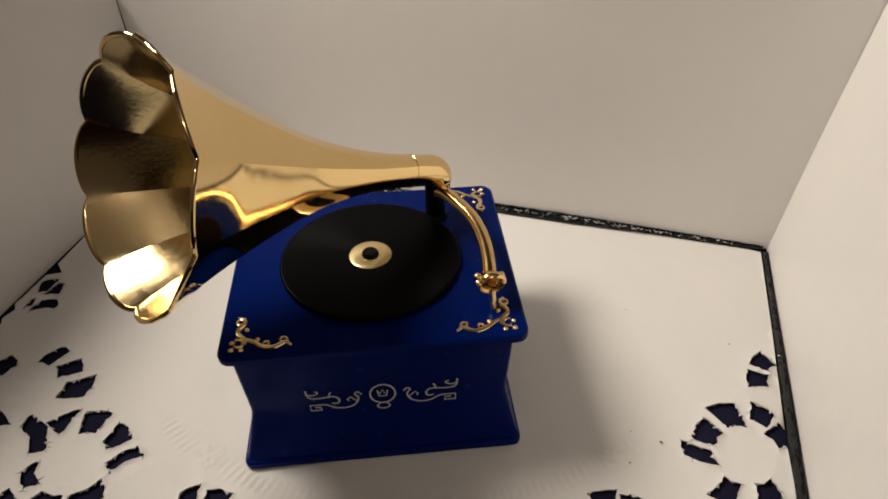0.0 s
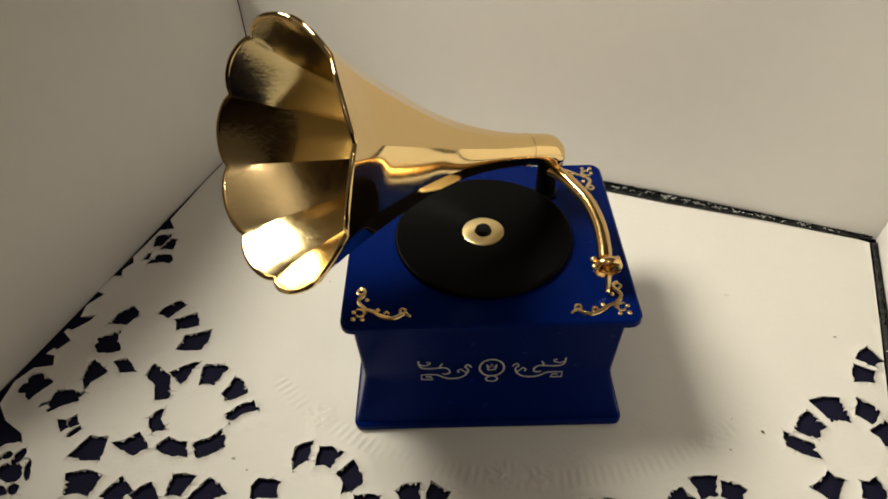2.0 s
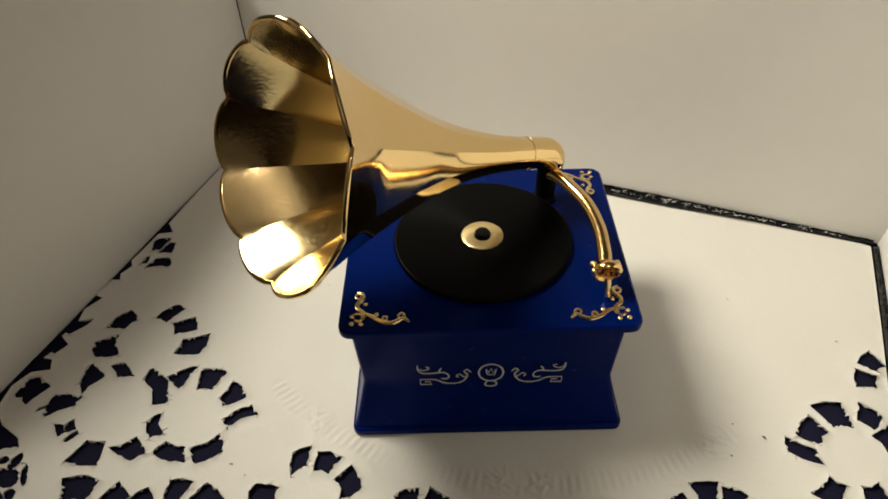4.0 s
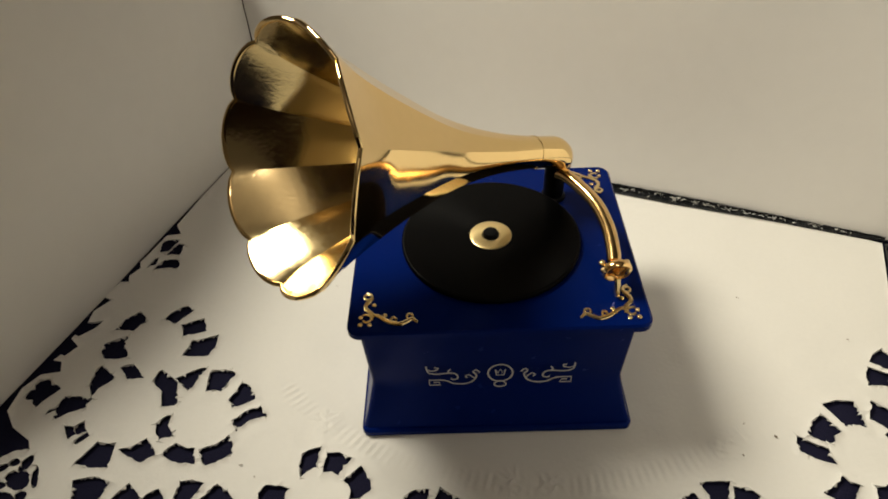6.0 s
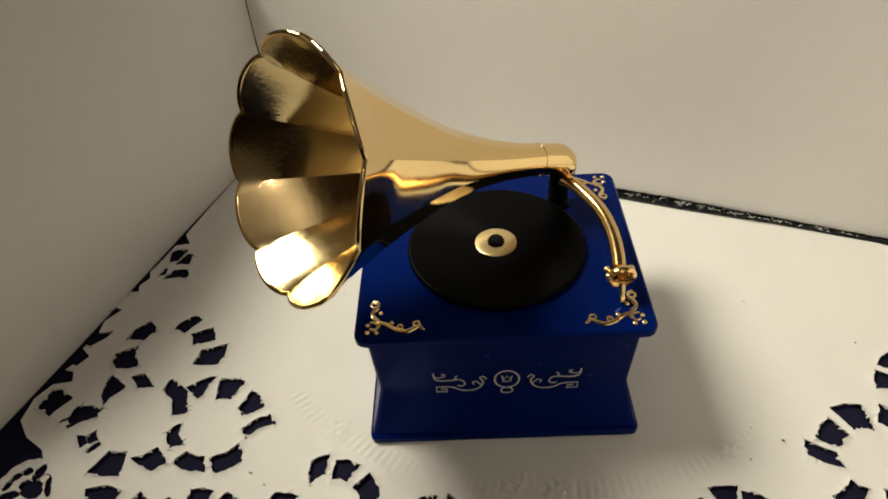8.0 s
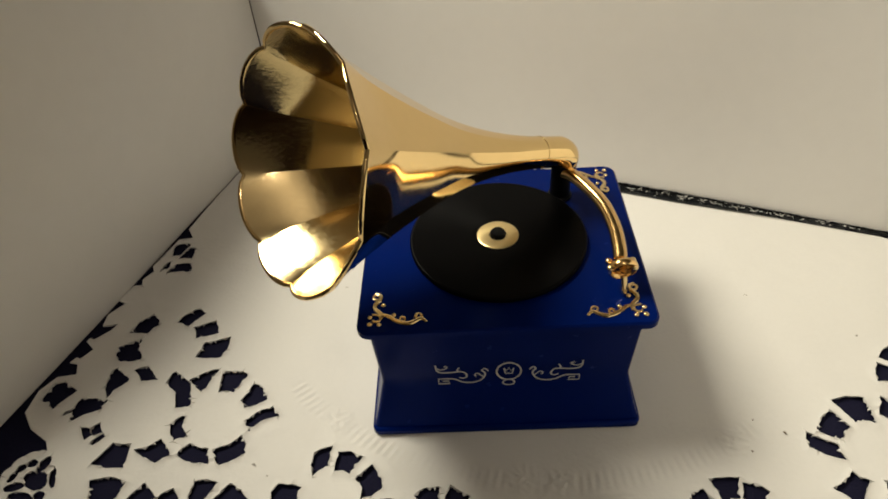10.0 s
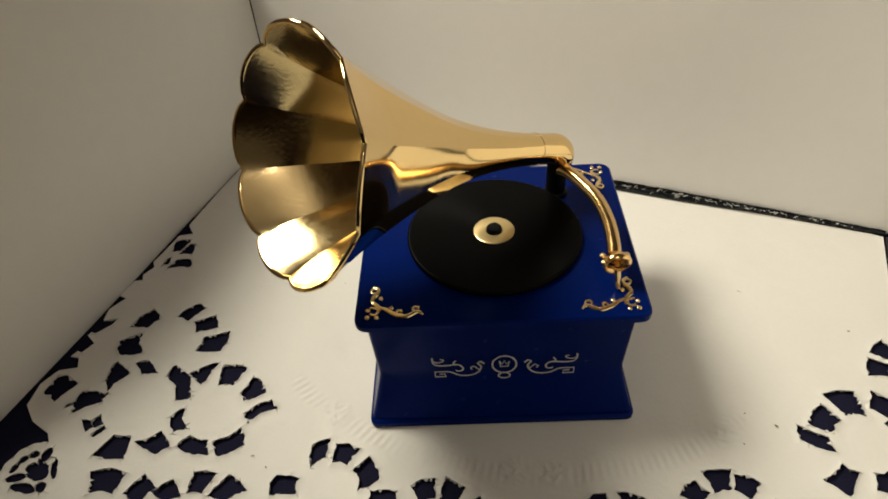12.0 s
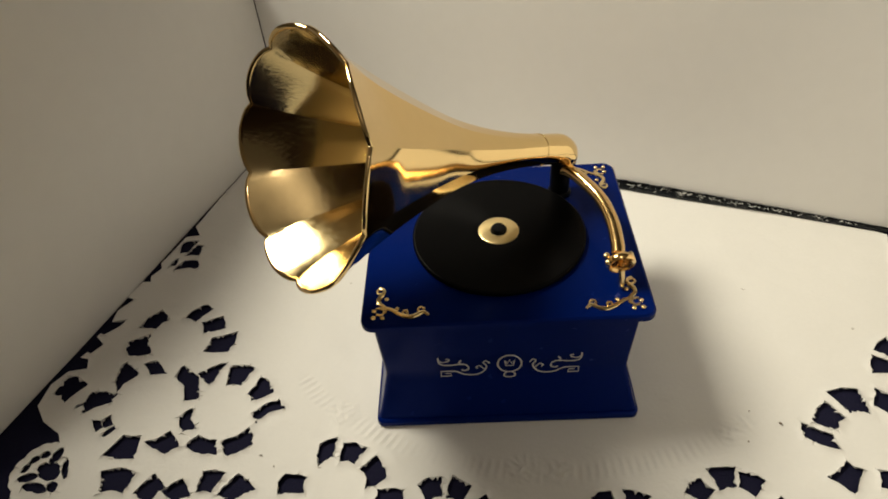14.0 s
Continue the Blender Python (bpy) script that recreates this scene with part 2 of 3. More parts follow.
X0, X1, Y0, Y1, Z0, Z1 = -0.95, 1.6, -1.0, 1.3, -0.76, 1.68
slab("floor", (X0, Y0, Z0 - 0.1), (X1, Y1, Z0), ROOM_DARK, "brown wooden floor of the room", "floor")
slab("ceiling", (X0, Y0, Z1), (X1, Y1, Z1 + 0.1), CEILING, "plain beige ceiling of the room", "ceiling")
slab("wall_room_west", (X0 - 0.1, Y0, Z0), (X0, Y1, Z1), ROOM, "plain beige room wall", "wall")
slab("wall_room_east", (X1, Y0, Z0), (X1 + 0.1, Y1, Z1), ROOM_MID, "plain beige room wall", "wall")
slab("wall_room_north", (X0, Y1, Z0), (X1, Y1 + 0.1, Z1), ROOM_MID, "plain beige room wall", "wall")
# unseen wall, split pale over dark so the horn petals mirror both tones
slab("wall_room_south", (X0, Y0 - 0.1, 0.36), (X1, Y0, Z1), ROOM_PALE, "unseen pale upper wall, added for reflections in the horn", "wall")
slab("wall_room_south_dark", (X0, Y0 - 0.1, Z0), (X1, Y0 + 0.004, 0.36), ROOM_DARK, "unseen dark lower wall, added for reflections in the horn", "wall")
for k, (x, y) in enumerate(((-0.68, -0.58), (0.68, -0.58), (-0.68, 0.38), (0.68, 0.38))):
    bm = prism([[Vector((x + p.x, y + p.y, z)) for p in rounded(r, r, 0, 0.008)] for z, r in ((Z0, 0.024), (-0.4, 0.03), (-0.033, 0.034))])
    tagged(part("table_leg", bm, ROOM_DARK), "dark brown wooden table leg", "table leg", kind="structure")

# ---- paper doily ----
from mathutils import geometry

HOLES = []
rng = random.Random(4)


def cut(cx, cy, angle, r0=12.0, r1=19.0, w=13.0, skew=0.0):
    """One cut-out round the middle (cx, cy), in millimetres: a blunt wedge between two radii."""
    j = lambda s: rng.uniform(-s, s)
    span = r1 - r0
    corners = ((r0 + j(1.0), -w * 0.95), (r0 + span * 0.55, -w * 0.84), (r1 + j(1.3), -w * 0.86 + skew), (r1 + 0.05 * span, skew), (r1 + j(1.3), w * 0.86 + skew),
               (r0 + span * 0.55, w * 0.84), (r0 + j(1.0), w * 0.95), (r0 + 0.5, 0))
    HOLES.append([Vector((cx + r * math.cos(radians(angle + a + j(2.0))), cy + r * math.sin(radians(angle + a + j(2.0))))) / 1000 for r, a in corners])


DISCS = []


def rosette(cx, cy, near=(), far=(), r0=11.4, r1=19.2, w=16.0):
    """A disc of paper ringed by cut-outs: near ones and, where discs meet, larger ones further out."""
    DISCS.append((cx / 1000, cy / 1000))
    for a in near:
        cut(cx, cy, a, r0, r1, w)
    for a in far:
        cut(cx, cy, a, r0 + 2.8, r1 + 4.2, w * 0.78)


def slots(cx, cy, *rows):
    """Tapered cut-outs round the disc at (cx, cy): angle, inner and outer radius, half widths there in degrees, and how far the outer end leans."""
    DISCS.append((cx / 1000, cy / 1000))
    for angle, r0, r1, w0, w1, lean in rows:
        r0, r1, w0, w1 = r0 - 0.7, r1 + 0.8, w0 * 1.1 + 1, w1 * 1.1 + 1
        mid, wm = (r0 + r1) / 2, (w0 + w1) / 2
        ring = ((r0, -w0), (mid, lean / 2 - wm), (r1, lean - w1), (r1 + 0.2, lean), (r1, lean + w1), (mid, lean / 2 + wm), (r0, w0), (r0 + 0.3, 0))
        HOLES.append([Vector((cx + (r + rng.uniform(-.3, .3)) * math.cos(radians(angle + a)), cy + (r + rng.uniform(-.3, .3)) * math.sin(radians(angle + a)))) / 1000 for r, a in ring])


slots(-149, -32, (30, 15.5, 20.3, 25, 27, 3), (92, 15.5, 21.5, 11, 5, 14), (140, 17.9, 26.3, 16, 2, -9), (170, 17.0, 26.8, 6, 10, 9), (-149, 19.9, 21.6, 3, 7, -1),
      (-148, 16.2, 18.3, 8, 5, 1), (-131, 16.4, 20.4, 3, 2, -1), (-96, 17.1, 25.7, 11, 12, -3), (-62, 20.6, 28.0, 12, 4, 8))
slots(-147, 4, (22, 12.5, 20.4, 14, 9, -2), (72, 11.0, 19.6, 16, 6, -11), (140, 13.2, 19.9, 14, 16, 5), (-162, 13.9, 21.5, 23, 9, 0), (-21, 17.5, 26.7, 12, 10, 11))
slots(-115, -37, (30, 11.3, 19.3, 10, 14, 8), (87, 13.0, 21.4, 12, 12, -4), (125, 17.4, 24.0, 3, 13, -9), (-163, 14.4, 17.9, 20, 10, 4), (-108, 15.1, 20.0, 14, 17, 1), (-61, 15.7, 21.6, 19, 11, -2))
slots(-88, -53, (122, 16.5, 19.6, 20, 14, 1))
slots(-63, -73, (18, 10.0, 16.1, 23, 14, 9), (82, 10.6, 16.9, 14, 13, -4), (124, 13.7, 20.1, 12, 8, -14))
slots(-156, 36, (89, 23.6, 29.8, 8, 2, -4), (90, 14.2, 18.2, 22, 9, -4), (100, 26.4, 33.3, 3, 6, -5), (117, 17.3, 20.7, 5, 2, -9))
slots(134, -61, (86, 12.7, 22.2, 15, 13, 8), (138, 12.0, 19.0, 16, 15, 0), (182, 14.0, 22.8, 11, 6, -14))
cut(-196, -44, 67, 17.4, 28.6, 15)
cut(-196, -44, 34, 19.2, 27.2, 2, 6)
rosette(-63, -73, (-90,), (-17, 176, 219, -45))
rosette(-26, -90, (104, 66, 22))
rosette(37, -97, (145, 109, 68))
rosette(77, -90, (134, 93, 60, 10), (175,))
rosette(134, -61, (21, 270), (52, 225), r0=12.6, r1=20.4)
rosette(168, -32, (164, 124))
slots(-115, -88, (12, 16.0, 24.0, 10, 9, 0), (55, 15.5, 23.5, 10, 10, -6), (90, 15.5, 22.0, 9, 9, -6), (122, 15.0, 21.0, 10, 9, 4), (163, 13.0, 20.0, 10, 9, 0), (142, 23.0, 29.5, 8, 7, 0))
rosette(120, -106, (113, 65))
cut(-150, -88, 90, 16, 25, 18)


def oval(cx, cy, a, b, turn=0.0):
    """A small egg-shaped cut-out, in millimetres and degrees."""
    c, d = math.cos(radians(turn)), math.sin(radians(turn))
    a, b = a * 1.2 + 0.15, b * 1.2 + 0.15
    ring = [(a * math.cos(t) * (1 - 0.15 * math.sin(t)), b * math.sin(t)) for t in (2 * math.pi * k / 12 for k in range(12))]
    HOLES.append([Vector((cx + c * x - d * y, cy + d * x + c * y)) / 1000 for x, y in ring])


# the fan at the corner: a drop ringed by beads and slots
oval(-178.8, -62.6, 4.3, 2.9, -28)
oval(-186.8, -57.6, 1.7, 1.2, 30)
oval(-183.3, -55.4, 1.6, 1.3)
oval(-188.8, -61.2, 1.7, 1.1, 60)
oval(-178.4, -55.9, 1.6, 2.7, -18)
oval(-186.2, -65.2, 3.0, 1.5, 8)
oval(-181.5, -69.6, 4.2, 1.5, -14)
oval(-174.6, -69.4, 2.0, 1.5, -40)
oval(-172.6, -61.6, 0.9, 3.8, 18)


def scalloped(points, bulges):
    """An edge of arcs from point to point, each bulging to its left by its share of the chord."""
    out = []
    for a, b, s in zip(points, points[1:], bulges):
        a, b = Vector(a), Vector(b)
        side = Vector((-(b - a).y, (b - a).x))
        n = 1 if s == 0 else 9
        out += [a.lerp(b, i / n) + side * s * 4 * (i / n) * (1 - i / n) for i in range(n)]
    return out


def line_in(start, way, inset, s):
    p = start + way * s
    inward = Vector((way.y, -way.x, 0))
    if inward.dot(-start) < 0:
        inward = -inward
    return ((p + inward * inset).xy) * 1000


LEFT_TEETH = 0.076
SIDES = [line_in(BACK_R, RIGHT_WAY, 0.0035, 0.0045), line_in(BACK_L, ALONG, 0.0036, 0.3395), line_in(BACK_L, ALONG, 0.0036, 0.004),
         line_in(BACK_L, LEFT_WAY, 0.001, 0.006), line_in(BACK_L, LEFT_WAY, 0.001, LEFT_TEETH),
         (-159.7, 81.6), (-155.7, 74.6), (-162.7, 73.6), (-168.7, 57.6), (-170.2, 53.6), (-168.7, 49.6), (-172.7, 44.6), (-171.7, 40.6), (-175.7, 40.6), (-179.7, 30.6), (-175.7, 28.6), (-181.7, 21.6), (-181.7, 14.6), (-174.7, 15.6), (-176.7, 11.6), (-182.7, 6.6), (-184.7, 7.6), (-185.7, 5.6), (-180.7, 0.6), (-184.7, -4.4), (-186.7, -3.4), (-188.7, -6.4), (-184.7, -7.4), (-183, -13), (-191, -14), (-196, -21), (-197, -32), (-191, -40), (-182, -46)]
FAN = [(-179.6, -50.4), (-183.0, -50.4), (-187.6, -52.0), (-191.2, -56.6), (-193.2, -61.6), (-192.8, -66.4), (-190.0, -70.6), (-184.0, -78.0), (-184.0, -92.0)]
FRONT = [(-180, -115), (-165, -150), (0, -165), (150, -150), (133, -110)]
edge = scalloped(SIDES + FAN + FRONT, [0] * len(SIDES) + [-0.16] * (len(FAN) - 1) + [0] * len(FRONT))
edge += [Vector((133, -110)), Vector(line_in(BACK_R, RIGHT_WAY, 0.0042, 0.125)), Vector(line_in(BACK_R, RIGHT_WAY, 0.0036, 0.06))]
edge = [Vector(p) / 1000 for p in edge]


def inside(p, poly):
    hit = False
    for a, b in zip(poly, poly[1:] + poly[:1]):
        if (a.y > p.y) != (b.y > p.y) and p.x < (b.x - a.x) * (p.y - a.y) / (b.y - a.y) + a.x:
            hit = not hit
    return hit


RIB_MID, RIB_R = Vector((0.020, 0.070)), 0.1405
FLAKES = [Vector(p) for p in ((0.0045, -0.0675), (0.0178, -0.0690), (0.0850, -0.0555), (-0.0660, -0.0400))]


def ragged(poly):
    """A cut-out's outline with torn, slightly hairy sides."""
    out = []
    mid = sum(poly, Vector((0, 0))) / len(poly)
    poly = [mid + (p - mid) * 1.08 for p in poly]
    for a, b in zip(poly, poly[1:] + poly[:1]):
        n = max(1, int((b - a).length / 0.0012))
        side = Vector((-(b - a).y, (b - a).x)).normalized()
        for k in range(n):
            out.append(a.lerp(b, k / n) + side * (rng.uniform(-.00016, .00016) + (rng.uniform(.0002, .0007) if rng.random() < 0.10 else 0)))
    return out


def in_band(p):
    """The arc of embossed paper before the box."""
    d = p - RIB_MID
    return p.y < 0 and -0.086 < p.x < 0.094 and abs(d.length - RIB_R) < 0.0072


def embossing(p):
    """Height of the pressed ribs and small star shapes along the arc."""
    d = p - RIB_MID
    along, off = math.atan2(d.x, -d.y) * RIB_R, d.length - RIB_R
    near = min((p - c).length for c in FLAKES)
    clear = min(1.0, max(0.0, (near - 0.004) / 0.003))
    worn = 0.55 + 0.7 * noise.noise(Vector((p.x * 70, p.y * 70, 8)))
    wave = math.cos(2 * math.pi * (along + 0.12 * off + 0.0004 * noise.noise(Vector((along * 90, 0, 2)))) / 0.0031)
    h = 0.00033 * clear * max(0.0, worn) * wave * math.exp(-(off / 0.0036) ** 4)
    for c in FLAKES:
        q = p - c
        if q.length < 0.0068:
            ridge = 1 - min(1.0, 3.2 * abs(noise.noise(Vector((p.x * 330, p.y * 330, 4)))))
            h += 0.0006 * ridge * math.exp(-(q.length / 0.0055) ** 4)
    return h


def doily():
    verts, edges = [], []
    for poly in [edge] + [ragged(h) for h in HOLES]:
        base = len(verts)
        verts += poly
        edges += [(base + i, base + (i + 1) % len(poly)) for i in range(len(poly))]
    rim = len(verts)
    for i in range(-98, 101):
        for j in range(-52, 91):
            p = Vector((i * 0.0021 + rng.uniform(-1, 1) * 0.0005, j * 0.0021 + rng.uniform(-1, 1) * 0.0005))
            if not in_band(p):
                verts.append(p)
    for i in range(-150, 150):
        for j in range(-10, 11):
            a, r = i * 0.0008 / RIB_R, RIB_R + j * 0.0007
            p = RIB_MID + r * Vector((math.sin(a), -math.cos(a)))
            if in_band(p):
                verts.append(p + Vector((rng.uniform(-1, 1), rng.uniform(-1, 1))) * 0.0001)
    co, _, faces, *_ = geometry.delaunay_2d_cdt(verts, edges, [], 0, 1e-6)
    boxes = [(min(p.x for p in h), max(p.x for p in h), min(p.y for p in h), max(p.y for p in h), h) for h in HOLES]
    keep = []
    for f in faces:
        c = sum((co[i] for i in f), Vector((0, 0))) / len(f)
        if inside(c, edge) and not any(a < c.x < b and d < c.y < e and inside(c, h) for a, b, d, e, h in boxes):
            keep.append(f)
    bm = bmesh.new()
    made = {}
    for f in keep:
        for i in f:
            if i not in made:
                p = co[i]
                lift = 0.0004 * noise.noise(Vector((p.x * 40, p.y * 40, 0))) + 0.00022 * noise.noise(Vector((p.x * 130, p.y * 130, 3)))
                d = min(math.hypot(p.x - x, p.y - y) for x, y in DISCS) * 1000
                lift += 0.00035 * math.exp(-((d - 10.6) / 1.3) ** 2) + 0.0002 * math.exp(-((d - 22) / 1.5) ** 2)
                if i < rim:
                    lift += 0.0007
                elif in_band(p):
                    lift += embossing(p)
                made[i] = bm.verts.new((p.x, p.y, max(-0.0006, lift - 0.0002)))
    for f in keep:
        bm.faces.new([made[i] for i in f])
    bmesh.ops.recalc_face_normals(bm, faces=bm.faces)
    if sum(f.normal.z for f in bm.faces) < 0:
        bmesh.ops.reverse_faces(bm, faces=bm.faces)
    skin = bm.faces[:]
    bottom = bmesh.ops.extrude_face_region(bm, geom=skin)
    for v in bottom["geom"]:
        if isinstance(v, bmesh.types.BMVert):
            v.co.z -= 0.0005
    sheet = part("paper_doily", bm, PAPER, angle=50)
    tagged(sheet, "white paper doily with cut-out rosettes lying on dark cloth", "doily")


doily()

# ---- gramophone ----
gram = thing("toy_gramophone", label="miniature gramophone, blue plastic box with a golden horn, on the doily", category="gramophone")
HX, HY, TOP = 0.0507, 0.0449, 0.056

# box: foot, flared body, lid
part("base", prism([rounded(HX, HY + 0.0026, 0.0, 0.0025), rounded(HX + 0.0005, HY + 0.0032, 0.0006, 0.003), rounded(HX + 0.0005, HY + 0.0032, 0.0026, 0.003), rounded(HX - 0.0003, HY + 0.0024, 0.0034, 0.0025)]), BLUE, gram)
flare = []
for i in range(15):
    u = i / 14
    inset = 0.0002 + 0.0050 * min(1, u / 0.42) ** 0.85 - 0.0014 * max(0, (u - 0.42) / 0.58)
    flare.append(rounded(HX - inset, HY + 0.0018 - inset, 0.0032 + u * (TOP - 0.0032 - 0.003), 0.002))
part("body", prism(flare), BLUE, gram)
LID_X = HX + 0.0006
lid = part("lid", prism([rounded(LID_X - 0.0007, HY - 0.0007, TOP - 0.0034, 0.004), rounded(LID_X, HY, TOP - 0.0028, 0.0045), rounded(LID_X, HY, TOP - 0.0007, 0.0045), rounded(LID_X - 0.0007, HY - 0.0007, TOP, 0.004)]), BLUE, gram)
lid.matrix_world = pose(0.0006, 0, 0)

# record with grooves
R = 0.0335
groove = [(0.0, 0.0), (R - 0.001, 0.0), (R, 0.0004), (R, 0.0016), (R - 0.0006, 0.0021)]
k = 46
for i in range(k):
    r = R - 0.0012 - (R - 0.0105) * i / k
    groove += [(r, 0.0021), (r - 0.00022, 0.00204)]
groove += [(0.0085, 0.0021), (0.0, 0.0021)]
record = part("record", lathe(groove, 128), VINYL, gram, "black grooved record disc", angle=60)
record.matrix_world = pose(0, 0, TOP + 0.0003)
lab = part("label", lathe([(0.0, 0.0019), (0.0079, 0.0019), (0.0079, 0.0023), (0.0076, 0.0025), (0.0033, 0.0025), (0.0031, 0.0021), (0.0, 0.0021)], 64), LABEL, record, "round gold paper label")
part("spindle", lathe([(0.0, 0.0020), (0.0030, 0.0020), (0.0029, 0.0036), (0.0025, 0.0041), (0.0, 0.0042)], 28), BLACK, record, "black centre pin")

# horn
MOUTH = Vector((-0.0592, -0.0348, 0.1193))
THROAT = Vector((0.0164, 0.0196, 0.0817))
AXIS = (THROAT - MOUTH).normalized()
LENGTH = (THROAT - MOUTH).length
JOINT = Vector((-0.0365, -0.054, 0.1355)) - MOUTH
U = (JOINT - AXIS * JOINT.dot(AXIS)).normalized()
V = AXIS.cross(U)
PROFILE = ((0.0, 0.0382), (0.1, 0.0321), (0.25, 0.0248), (0.4, 0.0184), (0.55, 0.0127), (0.7, 0.0091), (0.85, 0.0070), (1.0, 0.0061))


def flare_radius(u):
    """The profile's radius at u, along a smooth cubic through its points."""
    u = min(1.0, max(0.0, u))
    k = next(i for i in range(len(PROFILE) - 1) if u <= PROFILE[i + 1][0])
    slope = lambda i: (PROFILE[min(i + 1, len(PROFILE) - 1)][1] - PROFILE[max(i - 1, 0)][1]) / (PROFILE[min(i + 1, len(PROFILE) - 1)][0] - PROFILE[max(i - 1, 0)][0])
    (a, ra), (b, rb) = PROFILE[k], PROFILE[k + 1]
    h, t = b - a, (u - a) / (b - a)
    return ra * (2 * t ** 3 - 3 * t * t + 1) + rb * (3 * t * t - 2 * t ** 3) + h * (slope(k) * (t ** 3 - 2 * t * t + t) + slope(k + 1) * (t ** 3 - t * t))


def horn():
    petals, per, steps = 10, 10, 44
    bm = bmesh.new()

    def ring(u, inset):
        r = sum(flare_radius(max(0.0, u + d)) for d in (-0.04, -0.02, 0, 0.02, 0.04)) / 5 if u > 0.04 else flare_radius(u)
        fade = 1 - max(0.0, u) ** 3
        out = []
        for i in range(petals * per):
            w = (i % per) / per
            arch = 4 * w * (1 - w)
            flat = math.cos(math.pi / petals) / math.cos((w - 0.5) * 2 * math.pi / petals)
            k = flat + (1 - flat) * (1 - fade)
            a = 2 * math.pi * i / (petals * per)
            tip = 0.0036 * arch ** 0.8 * max(0, 1 - u / 0.16) ** 1.5
            out.append(bm.verts.new(MOUTH + AXIS * (u * LENGTH - 0.62 * tip) + (r * k + 0.78 * tip - inset) * (math.cos(a) * U + math.sin(a) * V)))
        return out

    us = [(i / steps) for i in range(steps + 1)]
    outer = [ring(u, 0.0) for u in us]
    inner = [ring(u, 0.0016) for u in us]
    # a rolled lip joins the two skins
    rows = outer[::-1] + [ring(-0.0008 * math.sin(a) / LENGTH, 0.0008 * (1 - math.cos(a))) for a in (math.pi * k / 14 for k in range(1, 14))] + inner
    n = petals * per
    for j, (a, b) in enumerate(zip(rows, rows[1:])):
        for i in range(n):
            bm.faces.new((a[i], a[(i + 1) % n], b[(i + 1) % n], b[i])).material_index = int(j > steps + 13)
    bm.faces.new(inner[-1]).material_index = 1
    ob = part("horn", bm, GOLD, gram, "golden fluted horn with ten scalloped petals", angle=15)
    ob.data.materials.append(GOLD_SATIN)
    return ob


horn_ob = horn()
FRAME = Matrix.Translation(THROAT) @ AXIS.to_track_quat("Z", "Y").to_matrix().to_4x4()
part("seam_ring", lathe([(0.0060, -0.0007), (0.00635, -0.0004), (0.00635, 0.0004), (0.0060, 0.0007)], 48, FRAME), GOLD, horn_ob)
# elbow from the throat down into the post
DOWN = Vector((0, 0, -1))
SIDE = (DOWN - AXIS * AXIS.dot(DOWN)).normalized()
TURN = math.acos(AXIS.dot(DOWN))
START = THROAT + AXIS * 0.0106
bend = [THROAT - AXIS * 0.001] + [START + 0.0070 * (math.sin(a) * AXIS + (1 - math.cos(a)) * SIDE) for a in (TURN * k / 12 for k in range(13))]
bend.append(bend[-1] + DOWN * 0.004)
part("elbow", tube(bmesh.new(), bend, [0.0061] * 9 + [0.0060, 0.0059, 0.0058, 0.0056, 0.0053, 0.0048], 32), GOLD, gram, "gold rounded elbow behind the horn")
part("post", lathe([(0.0, 0.0), (0.0048, 0.0), (0.0048, 0.0012), (0.0040, 0.0018), (0.0040, 0.0150), (0.0034, 0.0165), (0.0, 0.0165)], 32, pose(0.0266, 0.0255, TOP)), BLACK, gram, "black swivel post under the elbow")

# tone arm
arm_line = smooth_line([(0.0268, 0.0240, 0.0690), (0.0298, 0.0208, 0.0698), (0.0340, 0.0145, 0.0695), (0.0390, 0.0035, 0.0690), (0.0412, -0.0085, 0.0680), (0.0413, -0.0190, 0.0665), (0.0408, -0.0240, 0.0655)], 6)
arm = part("tone_arm", tube(bmesh.new(), arm_line, 0.0025, 16), GOLD_DEEP, gram, "curved golden tone arm over the lid")
HEAD = Matrix.Translation((0.0411, -0.0258, 0.0648)) @ Vector((0.10, -1, -0.25)).to_track_quat("Z", "Y").to_matrix().to_4x4() @ Matrix.Scale(0.9, 4)
bm = lathe([(0.0, -0.0014), (0.0030, -0.0014), (0.0048, -0.0006), (0.0057, 0.0006), (0.0058, 0.0020), (0.0052, 0.0029), (0.0043, 0.0026), (0.0039, 0.0012), (0.0016, 0.0010), (0.0014, 0.0028), (0.0, 0.0031)], 36, HEAD)
part("sound_box", bm, GOLD_DEEP, arm, "round gold sound box", angle=60)
bm = bmesh.new()
for a in (35, 145, 215, 325):
    ball(bm, Vector((0.0408 + 0.0050 * math.cos(radians(a)), -0.0262 + 0.0030 * math.sin(radians(a)), 0.0660 - 0.0004)), 0.0013)
tube(bm, [(0.0412, -0.0295, 0.0630), (0.0413, -0.0312, 0.0600), (0.0415, -0.0318, 0.0572)], [0.0012, 0.0011, 0.0009], 10)
part("needle_holder", bm, GOLD_WORN, arm)


